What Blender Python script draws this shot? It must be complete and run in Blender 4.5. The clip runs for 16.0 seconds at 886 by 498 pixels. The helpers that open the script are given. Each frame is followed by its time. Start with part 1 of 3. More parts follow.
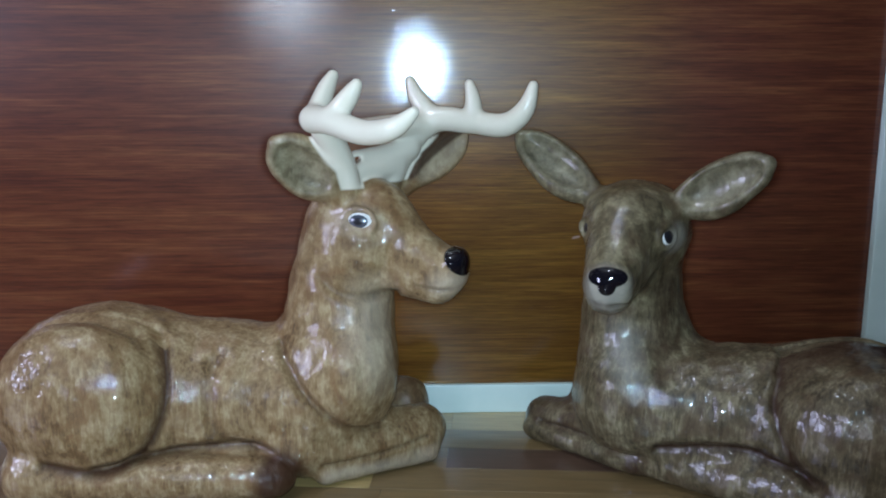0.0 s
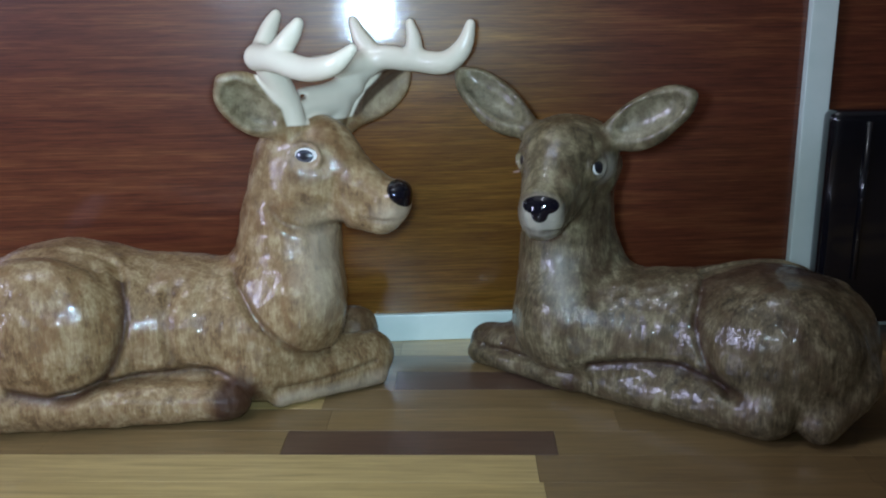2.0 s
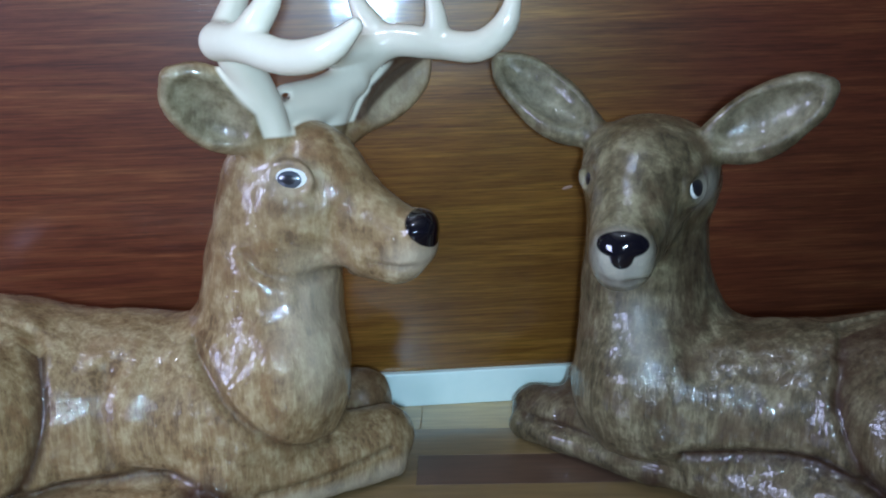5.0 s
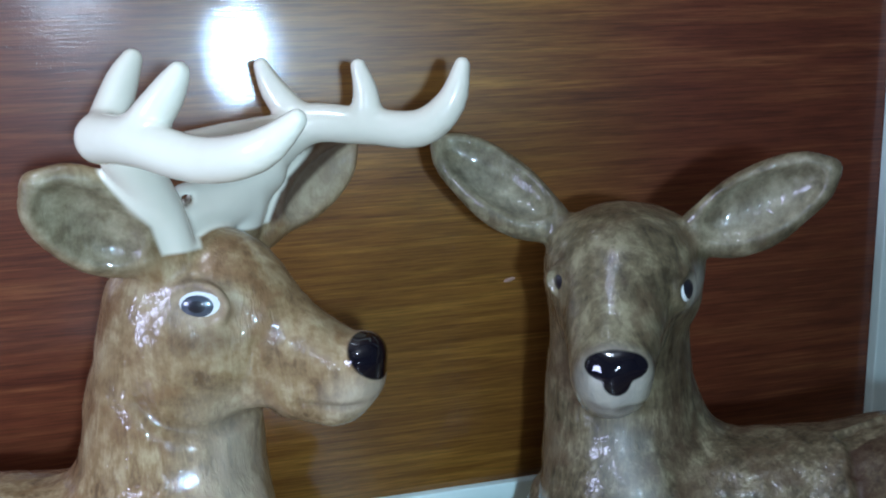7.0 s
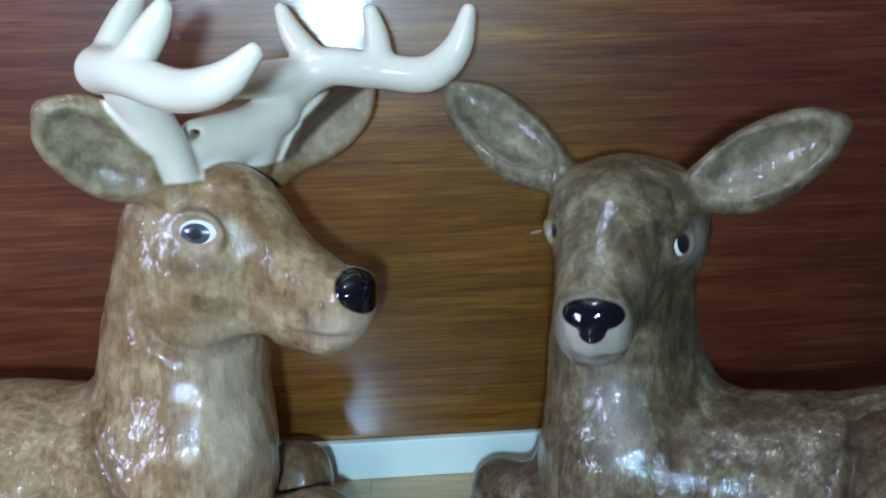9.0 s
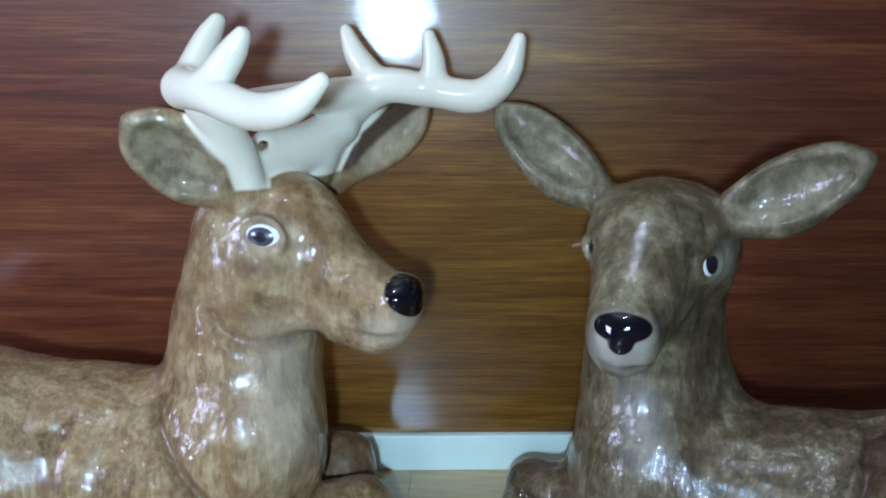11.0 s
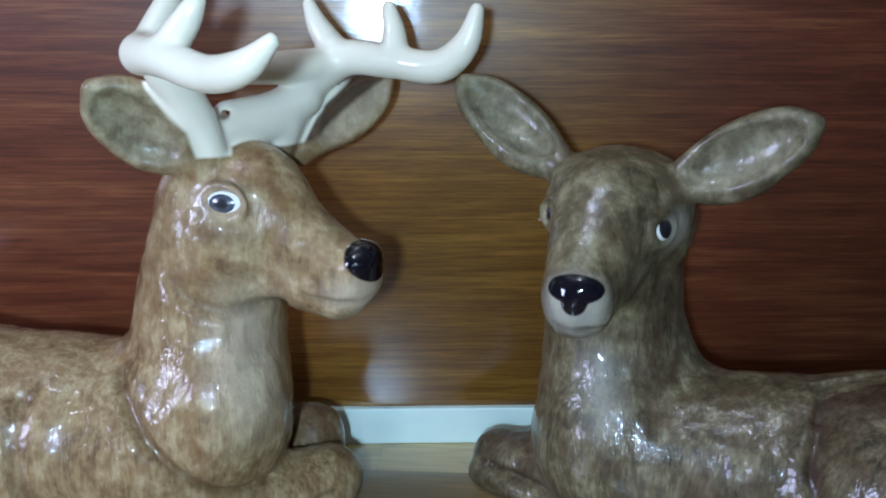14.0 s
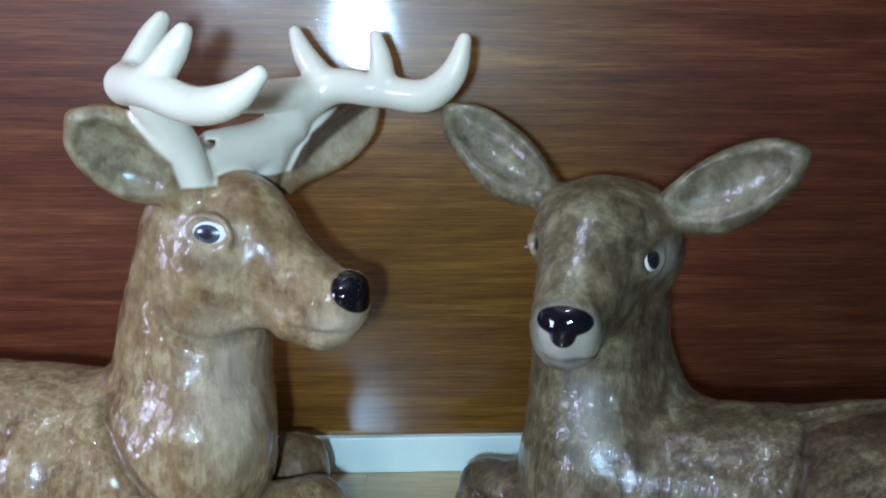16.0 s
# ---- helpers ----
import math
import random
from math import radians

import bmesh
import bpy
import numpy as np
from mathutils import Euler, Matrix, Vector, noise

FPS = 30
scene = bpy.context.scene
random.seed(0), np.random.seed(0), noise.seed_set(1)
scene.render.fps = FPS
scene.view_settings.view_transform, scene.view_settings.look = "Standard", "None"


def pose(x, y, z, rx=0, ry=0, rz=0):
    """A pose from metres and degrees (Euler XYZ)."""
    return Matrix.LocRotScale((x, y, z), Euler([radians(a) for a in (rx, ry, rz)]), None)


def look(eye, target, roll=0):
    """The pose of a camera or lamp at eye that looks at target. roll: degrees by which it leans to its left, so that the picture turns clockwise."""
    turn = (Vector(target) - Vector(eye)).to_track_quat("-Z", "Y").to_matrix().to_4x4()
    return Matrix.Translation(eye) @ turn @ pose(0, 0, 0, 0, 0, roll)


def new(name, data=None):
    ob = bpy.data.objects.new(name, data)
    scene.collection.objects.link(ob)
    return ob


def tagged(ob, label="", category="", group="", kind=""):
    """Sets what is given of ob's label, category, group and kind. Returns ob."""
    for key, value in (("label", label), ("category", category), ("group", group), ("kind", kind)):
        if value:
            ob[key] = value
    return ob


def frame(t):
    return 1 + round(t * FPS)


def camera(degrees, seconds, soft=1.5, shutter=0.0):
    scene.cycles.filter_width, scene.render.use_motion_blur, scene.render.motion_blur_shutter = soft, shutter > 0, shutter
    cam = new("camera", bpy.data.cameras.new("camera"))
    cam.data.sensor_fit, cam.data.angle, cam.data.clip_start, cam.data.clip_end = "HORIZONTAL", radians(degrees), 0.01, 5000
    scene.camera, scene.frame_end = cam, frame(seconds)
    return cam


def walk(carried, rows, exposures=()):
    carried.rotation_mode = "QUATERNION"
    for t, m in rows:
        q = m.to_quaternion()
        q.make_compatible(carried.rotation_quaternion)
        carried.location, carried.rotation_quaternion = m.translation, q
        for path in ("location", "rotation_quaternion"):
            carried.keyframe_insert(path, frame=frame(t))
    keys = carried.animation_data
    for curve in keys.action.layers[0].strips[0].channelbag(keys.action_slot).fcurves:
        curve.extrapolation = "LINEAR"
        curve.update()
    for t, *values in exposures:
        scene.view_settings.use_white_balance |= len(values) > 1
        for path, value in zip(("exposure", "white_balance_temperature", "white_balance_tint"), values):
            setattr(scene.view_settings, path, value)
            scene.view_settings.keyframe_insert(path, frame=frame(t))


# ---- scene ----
cam = camera(51.9, 16.0, soft=2.0)
PATH = [
    (0, (0.12, 0.054, 0.336), (0.179, 2.013, -0.062), -0.1),
    (0.5, (0.127, 0.053, 0.332), (0.189, 2.012, -0.07), -0.7),
    (1, (0.122, 0.034, 0.33), (0.231, 1.983, -0.105), -0.7),
    (1.5, (0.13, 0.025, 0.331), (0.252, 1.963, -0.149), -0.8),
    (2, (0.136, 0.012, 0.331), (0.27, 1.941, -0.178), -0.5),
    (2.5, (0.134, 0.012, 0.331), (0.254, 1.935, -0.205), -0.6),
    (3, (0.128, 0.021, 0.332), (0.247, 1.944, -0.205), -0.5),
    (3.2, (0.132, 0.028, 0.332), (0.239, 1.952, -0.204), -0.6),
    (5.3, (0.121, 0.27, 0.313), (0.28, 2.194, -0.212), -1.7),
    (5.5, (0.106, 0.3, 0.312), (0.294, 2.23, -0.178), -1.7),
    (6, (0.089, 0.338, 0.333), (0.415, 2.258, -0.121), -1.8),
    (6.5, (0.09, 0.34, 0.327), (0.498, 2.247, -0.117), -1.9),
    (7, (0.094, 0.335, 0.328), (0.54, 2.236, -0.104), -2.0),
    (7.5, (0.111, 0.331, 0.321), (0.591, 2.222, -0.118), -1.9),
    (8, (0.127, 0.326, 0.324), (0.58, 2.22, -0.132), -1.4),
    (8.5, (0.143, 0.327, 0.318), (0.441, 2.246, -0.16), -1.5),
    (9, (0.158, 0.311, 0.317), (0.324, 2.241, -0.179), -1.1),
    (9.2, (0.164, 0.3, 0.31), (0.275, 2.237, -0.177), -1.1),
    (11.3, (0.159, 0.27, 0.339), (0.213, 2.205, -0.162), 0.5),
    (11.5, (0.159, 0.262, 0.342), (0.226, 2.198, -0.154), 0.6),
    (12, (0.164, 0.242, 0.335), (0.307, 2.181, -0.132), 1.1),
    (12.5, (0.176, 0.243, 0.328), (0.355, 2.179, -0.144), 0.7),
    (13, (0.176, 0.247, 0.322), (0.298, 2.184, -0.161), 1.2),
    (13.5, (0.177, 0.256, 0.32), (0.27, 2.186, -0.196), 0.8),
    (14, (0.179, 0.264, 0.317), (0.243, 2.199, -0.184), 0.3),
    (14.5, (0.186, 0.267, 0.315), (0.236, 2.206, -0.175), 0.2),
    (15, (0.179, 0.271, 0.313), (0.27, 2.209, -0.175), 0.1),
    (15.5, (0.18, 0.27, 0.318), (0.272, 2.21, -0.162), 0.2),
    (16, (0.175, 0.269, 0.323), (0.283, 2.212, -0.14), 0.6),
]
walk(cam, [(t, look(eye, target, roll)) for t, eye, target, roll in PATH],
     [(0, 0.20, 5150, 5), (3.2, 0.20, 5250, 5), (5.3, 0.42, 4850, 4), (9.2, 0.50, 4900, 4), (16, 0.50, 4950, 4)])

# ---- world and light ----
world = bpy.data.worlds.new("world")
scene.world = world
world.use_nodes = True
world.node_tree.nodes["Background"].inputs["Color"].default_value = (0.9, 0.85, 0.9, 1)
world.node_tree.nodes["Background"].inputs["Strength"].default_value = 0.01


def lamp(name, kind, m, energy, colour, size):
    data = bpy.data.lights.new(name, kind)
    data.energy, data.color = energy, colour
    if kind == "AREA":
        data.shape = "RECTANGLE"
        data.size, data.size_y = size
    else:
        data.shadow_soft_size = size
    ob = new(name, data)
    ob.matrix_world = m
    return ob


# the hand torch that lights the ornaments, beside the walker
torch = lamp("torch_light", "SPOT", look((0.126, 0.125, 0.330), (0.0, 0.80, 0.22)), 12.0, (0.80, 0.95, 1.0), 0.016)
torch.data.spot_size, torch.data.spot_blend = radians(98), 1.0
# daylight from a window on the left
lamp("window_light", "AREA", look((-1.02, 0.04, 0.50), (-0.05, 0.85, 0.20)), 6.8, (0.92, 0.82, 1.0), (0.30, 0.36))
# a table lamp behind the walker
lamp("table_lamp_light", "POINT", pose(-0.25, -1.0, 0.54), 8.0, (0.98, 0.95, 0.92), 0.09)
# ceiling lamp with several small bulbs
BULBS = [(-0.42, 0.20, 1.92), (-0.30, 0.12, 1.95), (-0.36, 0.02, 1.90), (-0.22, 0.22, 1.93)]
for bx, by, bz in BULBS:
    lamp("bulb_light", "POINT", pose(bx, by, bz), 5.0, (1.0, 0.95, 0.90), 0.03)

# ---- materials ----


def material(name):
    m = bpy.data.materials.new(name)
    m.use_nodes = True
    t = m.node_tree
    return m, t, t.nodes["Principled BSDF"]


def node(t, kind, **values):
    n = t.nodes.new(kind)
    for key, value in values.items():
        n.inputs[key.replace("_", " ")].default_value = value
    return n


def mapped(t, scale, kind="Object", turn=(0, 0, 0)):
    c = t.nodes.new("ShaderNodeTexCoord")
    m = t.nodes.new("ShaderNodeMapping")
    m.inputs["Scale"].default_value = scale
    m.inputs["Rotation"].default_value = turn
    t.links.new(c.outputs[kind], m.inputs["Vector"])
    return m.outputs["Vector"]


def noise_of(t, vector, scale, detail=4.0, rough=0.55, warp=0.0):
    n = node(t, "ShaderNodeTexNoise", Scale=scale, Detail=detail, Roughness=rough, Distortion=warp)
    t.links.new(vector, n.inputs["Vector"])
    return n.outputs["Fac"]


def ramp(t, fac, stops):
    r = t.nodes.new("ShaderNodeValToRGB")
    e = r.color_ramp.elements
    while len(e) < len(stops):
        e.new(0.5)
    for k, (p, c) in enumerate(stops):
        e[k].position = p
        e[k].color = (*c, 1) if not isinstance(c, (int, float)) else (c, c, c, 1)
    t.links.new(fac, r.inputs["Fac"])
    return r.outputs["Color"]


def mix(t, fac, a, b, how="MIX"):
    m = t.nodes.new("ShaderNodeMix")
    m.data_type, m.blend_type = "RGBA", how
    for socket, value in ((m.inputs["Factor"], fac), (m.inputs["A"], a), (m.inputs["B"], b)):
        if isinstance(value, (int, float)):
            socket.default_value = value
        elif isinstance(value, tuple):
            socket.default_value = (*value, 1)
        else:
            t.links.new(value, socket)
    return m.outputs["Result"]


def bump(t, p, height, strength, distance, also=None):
    b = node(t, "ShaderNodeBump", Strength=strength, Distance=distance)
    t.links.new(height, b.inputs["Height"])
    if also is not None:
        t.links.new(also, b.inputs["Normal"])
    t.links.new(b.outputs["Normal"], p.inputs["Normal"])
    return b.outputs["Normal"]


def smooth_step(t, value, low, high):
    m = t.nodes.new("ShaderNodeMapRange")
    m.interpolation_type = "SMOOTHSTEP"
    m.inputs["From Min"].default_value, m.inputs["From Max"].default_value = low, high
    t.links.new(value, m.inputs["Value"])
    return m.outputs["Result"]


def attribute(t, name):
    a = t.nodes.new("ShaderNodeAttribute")
    a.attribute_name = name
    return a.outputs["Fac"]


def glazed(name, dark, mid, light, cream, warm):
    """Hand-brushed ceramic glaze: three tones of coat, a cream tone, black nose and bone-white antlers by painted areas."""
    m, t, p = material(name)
    streak = noise_of(t, mapped(t, (55, 55, 16), turn=(0, 0.5, 0)), 2.4, 5, 0.65, 0.6)
    hair = noise_of(t, mapped(t, (170, 170, 34), turn=(0.2, 0.35, 0)), 2.2, 3, 0.6, 0.5)
    cloud = noise_of(t, mapped(t, (1, 1, 1)), 46, 4, 0.6, 0.5)
    fine = noise_of(t, mapped(t, (1, 1, 1)), 120, 5, 0.65)
    lump = noise_of(t, mapped(t, (1, 1, 1)), 185, 2.5, 0.55)
    tone = mix(t, 0.62, streak, cloud)
    tone = mix(t, attribute(t, "fur"), tone, hair)
    tone = mix(t, 0.22, tone, fine)
    coat = ramp(t, tone, [(0.405, dark), (0.5, mid), (0.595, light)])
    # worn, thinner glaze shows warmer patches
    patch = noise_of(t, mapped(t, (1, 1, 1)), 42, 3, 0.6, 0.9)
    coat = mix(t, ramp(t, patch, [(0.50, 0.0), (0.64, 0.55)]), coat, warm)
    pale = mix(t, 0.35, cream, coat)
    coat = mix(t, attribute(t, "cream"), coat, pale)
    # dark brown marks, with some shade painted into the same mask
    coat = mix(t, attribute(t, "umber_shade"), coat, mix(t, 0.06, (0.026, 0.007, 0.004), coat))
    sage = ramp(t, mix(t, 0.4, tone, fine), [(0.38, (0.095, 0.078, 0.044)), (0.52, (0.200, 0.172, 0.105)), (0.63, (0.31, 0.27, 0.175))])
    coat = mix(t, attribute(t, "sage"), coat, sage)
    coat = mix(t, smooth_step(t, attribute(t, "antler"), -0.0012, 0.0012), mix(t, tone, (0.64, 0.572, 0.445), (0.72, 0.65, 0.515)), coat)
    coat = mix(t, smooth_step(t, attribute(t, "nose"), -0.0006, 0.0006), (0.004, 0.0035, 0.006), coat)
    t.links.new(coat, p.inputs["Base Color"])
    sleek = mix(t, smooth_step(t, attribute(t, "antler"), -0.001, 0.001), (0.2, 0.2, 0.2), (0.42, 0.42, 0.42))
    sleek = mix(t, smooth_step(t, attribute(t, "nose"), -0.0006, 0.0006), (0.06, 0.06, 0.06), sleek)
    t.links.new(sleek, p.inputs["Roughness"])
    p.inputs["Coat Weight"].default_value = 0.75
    p.inputs["Coat Roughness"].default_value = 0.028
    p.inputs["Specular IOR Level"].default_value = 0.16
    # brushed relief, none on the smooth nose and antlers
    rough = mix(t, smooth_step(t, attribute(t, "antler"), 0.0, 0.003), (0.5, 0.5, 0.5), mix(t, 0.3, hair, fine))
    rough = mix(t, smooth_step(t, attribute(t, "nose"), 0.0, 0.002), (0.5, 0.5, 0.5), rough)
    bump(t, p, rough, 0.62, 0.0013)
    wave = mix(t, smooth_step(t, attribute(t, "antler"), 0.0, 0.003), (0.5, 0.5, 0.5), mix(t, 0.18, lump, hair))
    wave = mix(t, smooth_step(t, attribute(t, "nose"), 0.0, 0.002), (0.5, 0.5, 0.5), wave)
    glaze = node(t, "ShaderNodeBump", Strength=0.7, Distance=0.0017)
    t.links.new(wave, glaze.inputs["Height"])
    t.links.new(glaze.outputs["Normal"], p.inputs["Coat Normal"])
    return m


M_BUCK = glazed("tan_glaze", (0.106, 0.060, 0.025), (0.230, 0.150, 0.069), (0.36, 0.270, 0.145), (0.64, 0.56, 0.43), (0.17, 0.090, 0.036))
M_DOE = glazed("umber_glaze", (0.038, 0.028, 0.014), (0.108, 0.084, 0.044), (0.225, 0.187, 0.106), (0.62, 0.58, 0.49), (0.078, 0.048, 0.025))


def plain(name, colour, rough=0.3, coat=0.8, metal=0.0):
    m, t, p = material(name)
    f = noise_of(t, mapped(t, (1, 1, 1)), 90, 3)
    t.links.new(ramp(t, f, [(0.3, tuple(c * 0.85 for c in colour)), (0.7, colour)]), p.inputs["Base Color"])
    p.inputs["Roughness"].default_value, p.inputs["Coat Weight"].default_value = rough, coat
    p.inputs["Coat Roughness"].default_value, p.inputs["Metallic"].default_value = 0.05, metal
    return m


M_EYEWHITE = plain("eye_white_glaze", (0.8, 0.78, 0.74))
M_IRIS = plain("iris_glaze", (0.05, 0.055, 0.072))
M_PUPIL = plain("pupil_glaze", (0.01, 0.01, 0.014))

# mahogany veneer, horizontal grain, glossy lacquer
M_PANEL, t, p = material("mahogany_veneer")
grain = noise_of(t, mapped(t, (1.1, 1, 15)), 9, 6, 0.62, 0.5)
strand = noise_of(t, mapped(t, (1.1, 1, 62)), 8, 5, 0.62, 0.25)
pores = noise_of(t, mapped(t, (6, 1, 190)), 6, 3, 0.65, 0.2)
bands = noise_of(t, mapped(t, (0.42, 1, 5.0)), 6, 4, 0.6, 1.2)
figure = mix(t, 0.34, mix(t, 0.52, grain, bands), strand)
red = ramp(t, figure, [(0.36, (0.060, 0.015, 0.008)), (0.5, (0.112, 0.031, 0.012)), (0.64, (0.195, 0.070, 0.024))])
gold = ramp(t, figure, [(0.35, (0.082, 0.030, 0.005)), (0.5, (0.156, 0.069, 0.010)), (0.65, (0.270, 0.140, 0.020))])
# golden tone around x 0.20, easing into red on both sides
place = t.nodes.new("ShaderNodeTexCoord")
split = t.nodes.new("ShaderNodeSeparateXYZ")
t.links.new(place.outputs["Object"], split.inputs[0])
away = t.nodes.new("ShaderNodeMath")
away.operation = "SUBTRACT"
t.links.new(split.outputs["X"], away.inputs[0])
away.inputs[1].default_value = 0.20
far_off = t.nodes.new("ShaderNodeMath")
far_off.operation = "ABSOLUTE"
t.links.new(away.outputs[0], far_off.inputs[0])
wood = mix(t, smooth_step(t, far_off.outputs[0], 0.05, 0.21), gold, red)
wood = mix(t, 0.7, wood, ramp(t, pores, [(0.38, 0.5), (0.58, 1.0)]), "MULTIPLY")
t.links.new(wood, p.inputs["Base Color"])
p.inputs["Roughness"].default_value = 0.34
p.inputs["Anisotropic"].default_value = 0.6
p.inputs["Specular IOR Level"].default_value = 0.28
p.inputs["Coat Weight"].default_value, p.inputs["Coat Roughness"].default_value = 0.62, 0.07
n = bump(t, p, mix(t, 0.7, grain, pores), 0.085, 0.0009)
t.links.new(n, p.inputs["Coat Normal"])

# white painted trim
M_TRIM, t, p = material("white_trim_paint")
f = noise_of(t, mapped(t, (1, 1, 1)), 30, 5)
t.links.new(ramp(t, f, [(0.3, (0.68, 0.79, 0.73)), (0.7, (0.76, 0.85, 0.79))]), p.inputs["Base Color"])
p.inputs["Roughness"].default_value = 0.35
bump(t, p, f, 0.1, 0.001)

# wood block floor: staves of three tones
def stave_wood(name, low, high):
    m, t, p = material(name)
    info = t.nodes.new("ShaderNodeObjectInfo")
    grain = noise_of(t, mapped(t, (7, 90, 30)), 1.6, 6, 0.65, 0.8)
    spots = noise_of(t, mapped(t, (1, 2.2, 1), "Generated"), 5, 4, 0.6, 0.5)
    tone = mix(t, info.outputs["Random"], low, high)
    wood = mix(t, 0.75, tone, ramp(t, mix(t, 0.4, grain, spots), [(0.3, 0.5), (0.62, 1.2)]), "MULTIPLY")
    t.links.new(wood, p.inputs["Base Color"])
    p.inputs["Roughness"].default_value = 0.38
    p.inputs["Coat Weight"].default_value, p.inputs["Coat Roughness"].default_value = 0.6, 0.14
    bump(t, p, grain, 0.12, 0.0006)
    return m


M_STAVES = {"light": stave_wood("pale_stave_wood", (0.36, 0.255, 0.092), (0.44, 0.32, 0.13)),
            "mid": stave_wood("tan_stave_wood", (0.15, 0.095, 0.036), (0.21, 0.138, 0.054)),
            "dark": stave_wood("dark_stave_wood", (0.075, 0.042, 0.026), (0.11, 0.06, 0.035))}

M_WALL = plain("wall_paint", (0.2, 0.19, 0.18), 0.7, 0.0)
M_CEILING = plain("ceiling_paint", (0.7, 0.68, 0.65), 0.8, 0.0)
M_BLACK = plain("black_gloss", (0.006, 0.006, 0.009), 0.12, 0.6)
M_CHROME = plain("dull_metal", (0.35, 0.34, 0.37), 0.25, 0.0, 1.0)

# ---- mesh helpers ----


def mesh_object(name, bm, mat, parent=None, label=""):
    me = bpy.data.meshes.new(name)
    bm.to_mesh(me)
    bm.free()
    me.materials.append(mat)
    ob = new(name, me)
    if parent is not None:
        ob.parent = parent
    if label:
        ob["label"] = label
    return ob


part = mesh_object


def slab(x0, x1, y0, y1, z0, z1, bevel=0.0, segments=2):
    bm = bmesh.new()
    bmesh.ops.create_cube(bm, size=1.0)
    for v in bm.verts:
        v.co = (x0 + (v.co.x + 0.5) * (x1 - x0), y0 + (v.co.y + 0.5) * (y1 - y0), z0 + (v.co.z + 0.5) * (z1 - z0))
    if bevel:
        bmesh.ops.bevel(bm, geom=bm.edges[:], offset=bevel, segments=segments, affect="EDGES", profile=0.6)
    return bm


def shade(ob):
    for poly in ob.data.polygons:
        poly.use_smooth = True
    return ob


# ---- the room ----
WALL_Y = 0.905
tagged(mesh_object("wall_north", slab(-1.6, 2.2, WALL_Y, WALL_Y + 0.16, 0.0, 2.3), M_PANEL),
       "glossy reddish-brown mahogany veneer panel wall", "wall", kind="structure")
tagged(mesh_object("wall_west", slab(-1.63, -1.6, -2.0, WALL_Y + 0.16, 0.0, 2.3), M_WALL), "plain pale painted wall", "wall", kind="structure")
tagged(mesh_object("wall_east", slab(2.2, 2.23, -2.0, WALL_Y + 0.16, 0.0, 2.3), M_WALL), "plain pale painted wall", "wall", kind="structure")
tagged(mesh_object("wall_south", slab(-1.63, 2.23, -2.03, -2.0, 0.0, 2.3), M_WALL), "plain pale painted wall", "wall", kind="structure")
tagged(mesh_object("ceiling", slab(-1.63, 2.23, -2.03, WALL_Y + 0.16, 2.3, 2.33), M_CEILING), "plain white ceiling", "ceiling", kind="structure")
tagged(mesh_object("baseboard", slab(-1.6, 2.2, WALL_Y - 0.007, WALL_Y - 0.0002, 0.0, 0.0285, 0.0012), M_TRIM),
       "narrow white painted strip along the foot of the panel", "trim", kind="structure")
POST_X = 0.558
tagged(mesh_object("trim", slab(POST_X, POST_X + 0.0265, WALL_Y - 0.0095, WALL_Y - 0.0002, 0.029, 2.28, 0.0012), M_TRIM),
       "upright white painted strip on the panel", "trim", kind="structure")

# a small pale scuff in the lacquer
scuff = bmesh.new()
bmesh.ops.create_uvsphere(scuff, u_segments=12, v_segments=6, radius=1.0)
for v in scuff.verts:
    v.co = (0.273 + 0.0042 * v.co.x + 0.0008 * v.co.z, WALL_Y - 0.0002 + 0.0005 * v.co.y, 0.1735 + 0.0015 * v.co.z + 0.0006 * v.co.x)
part("scuff", scuff, plain("scuff_wear", (0.30, 0.17, 0.12), 0.6, 0.2), bpy.data.objects["wall_north"], "small pale scuff")

# ---- sculpted forms: solids blended on a grid ----


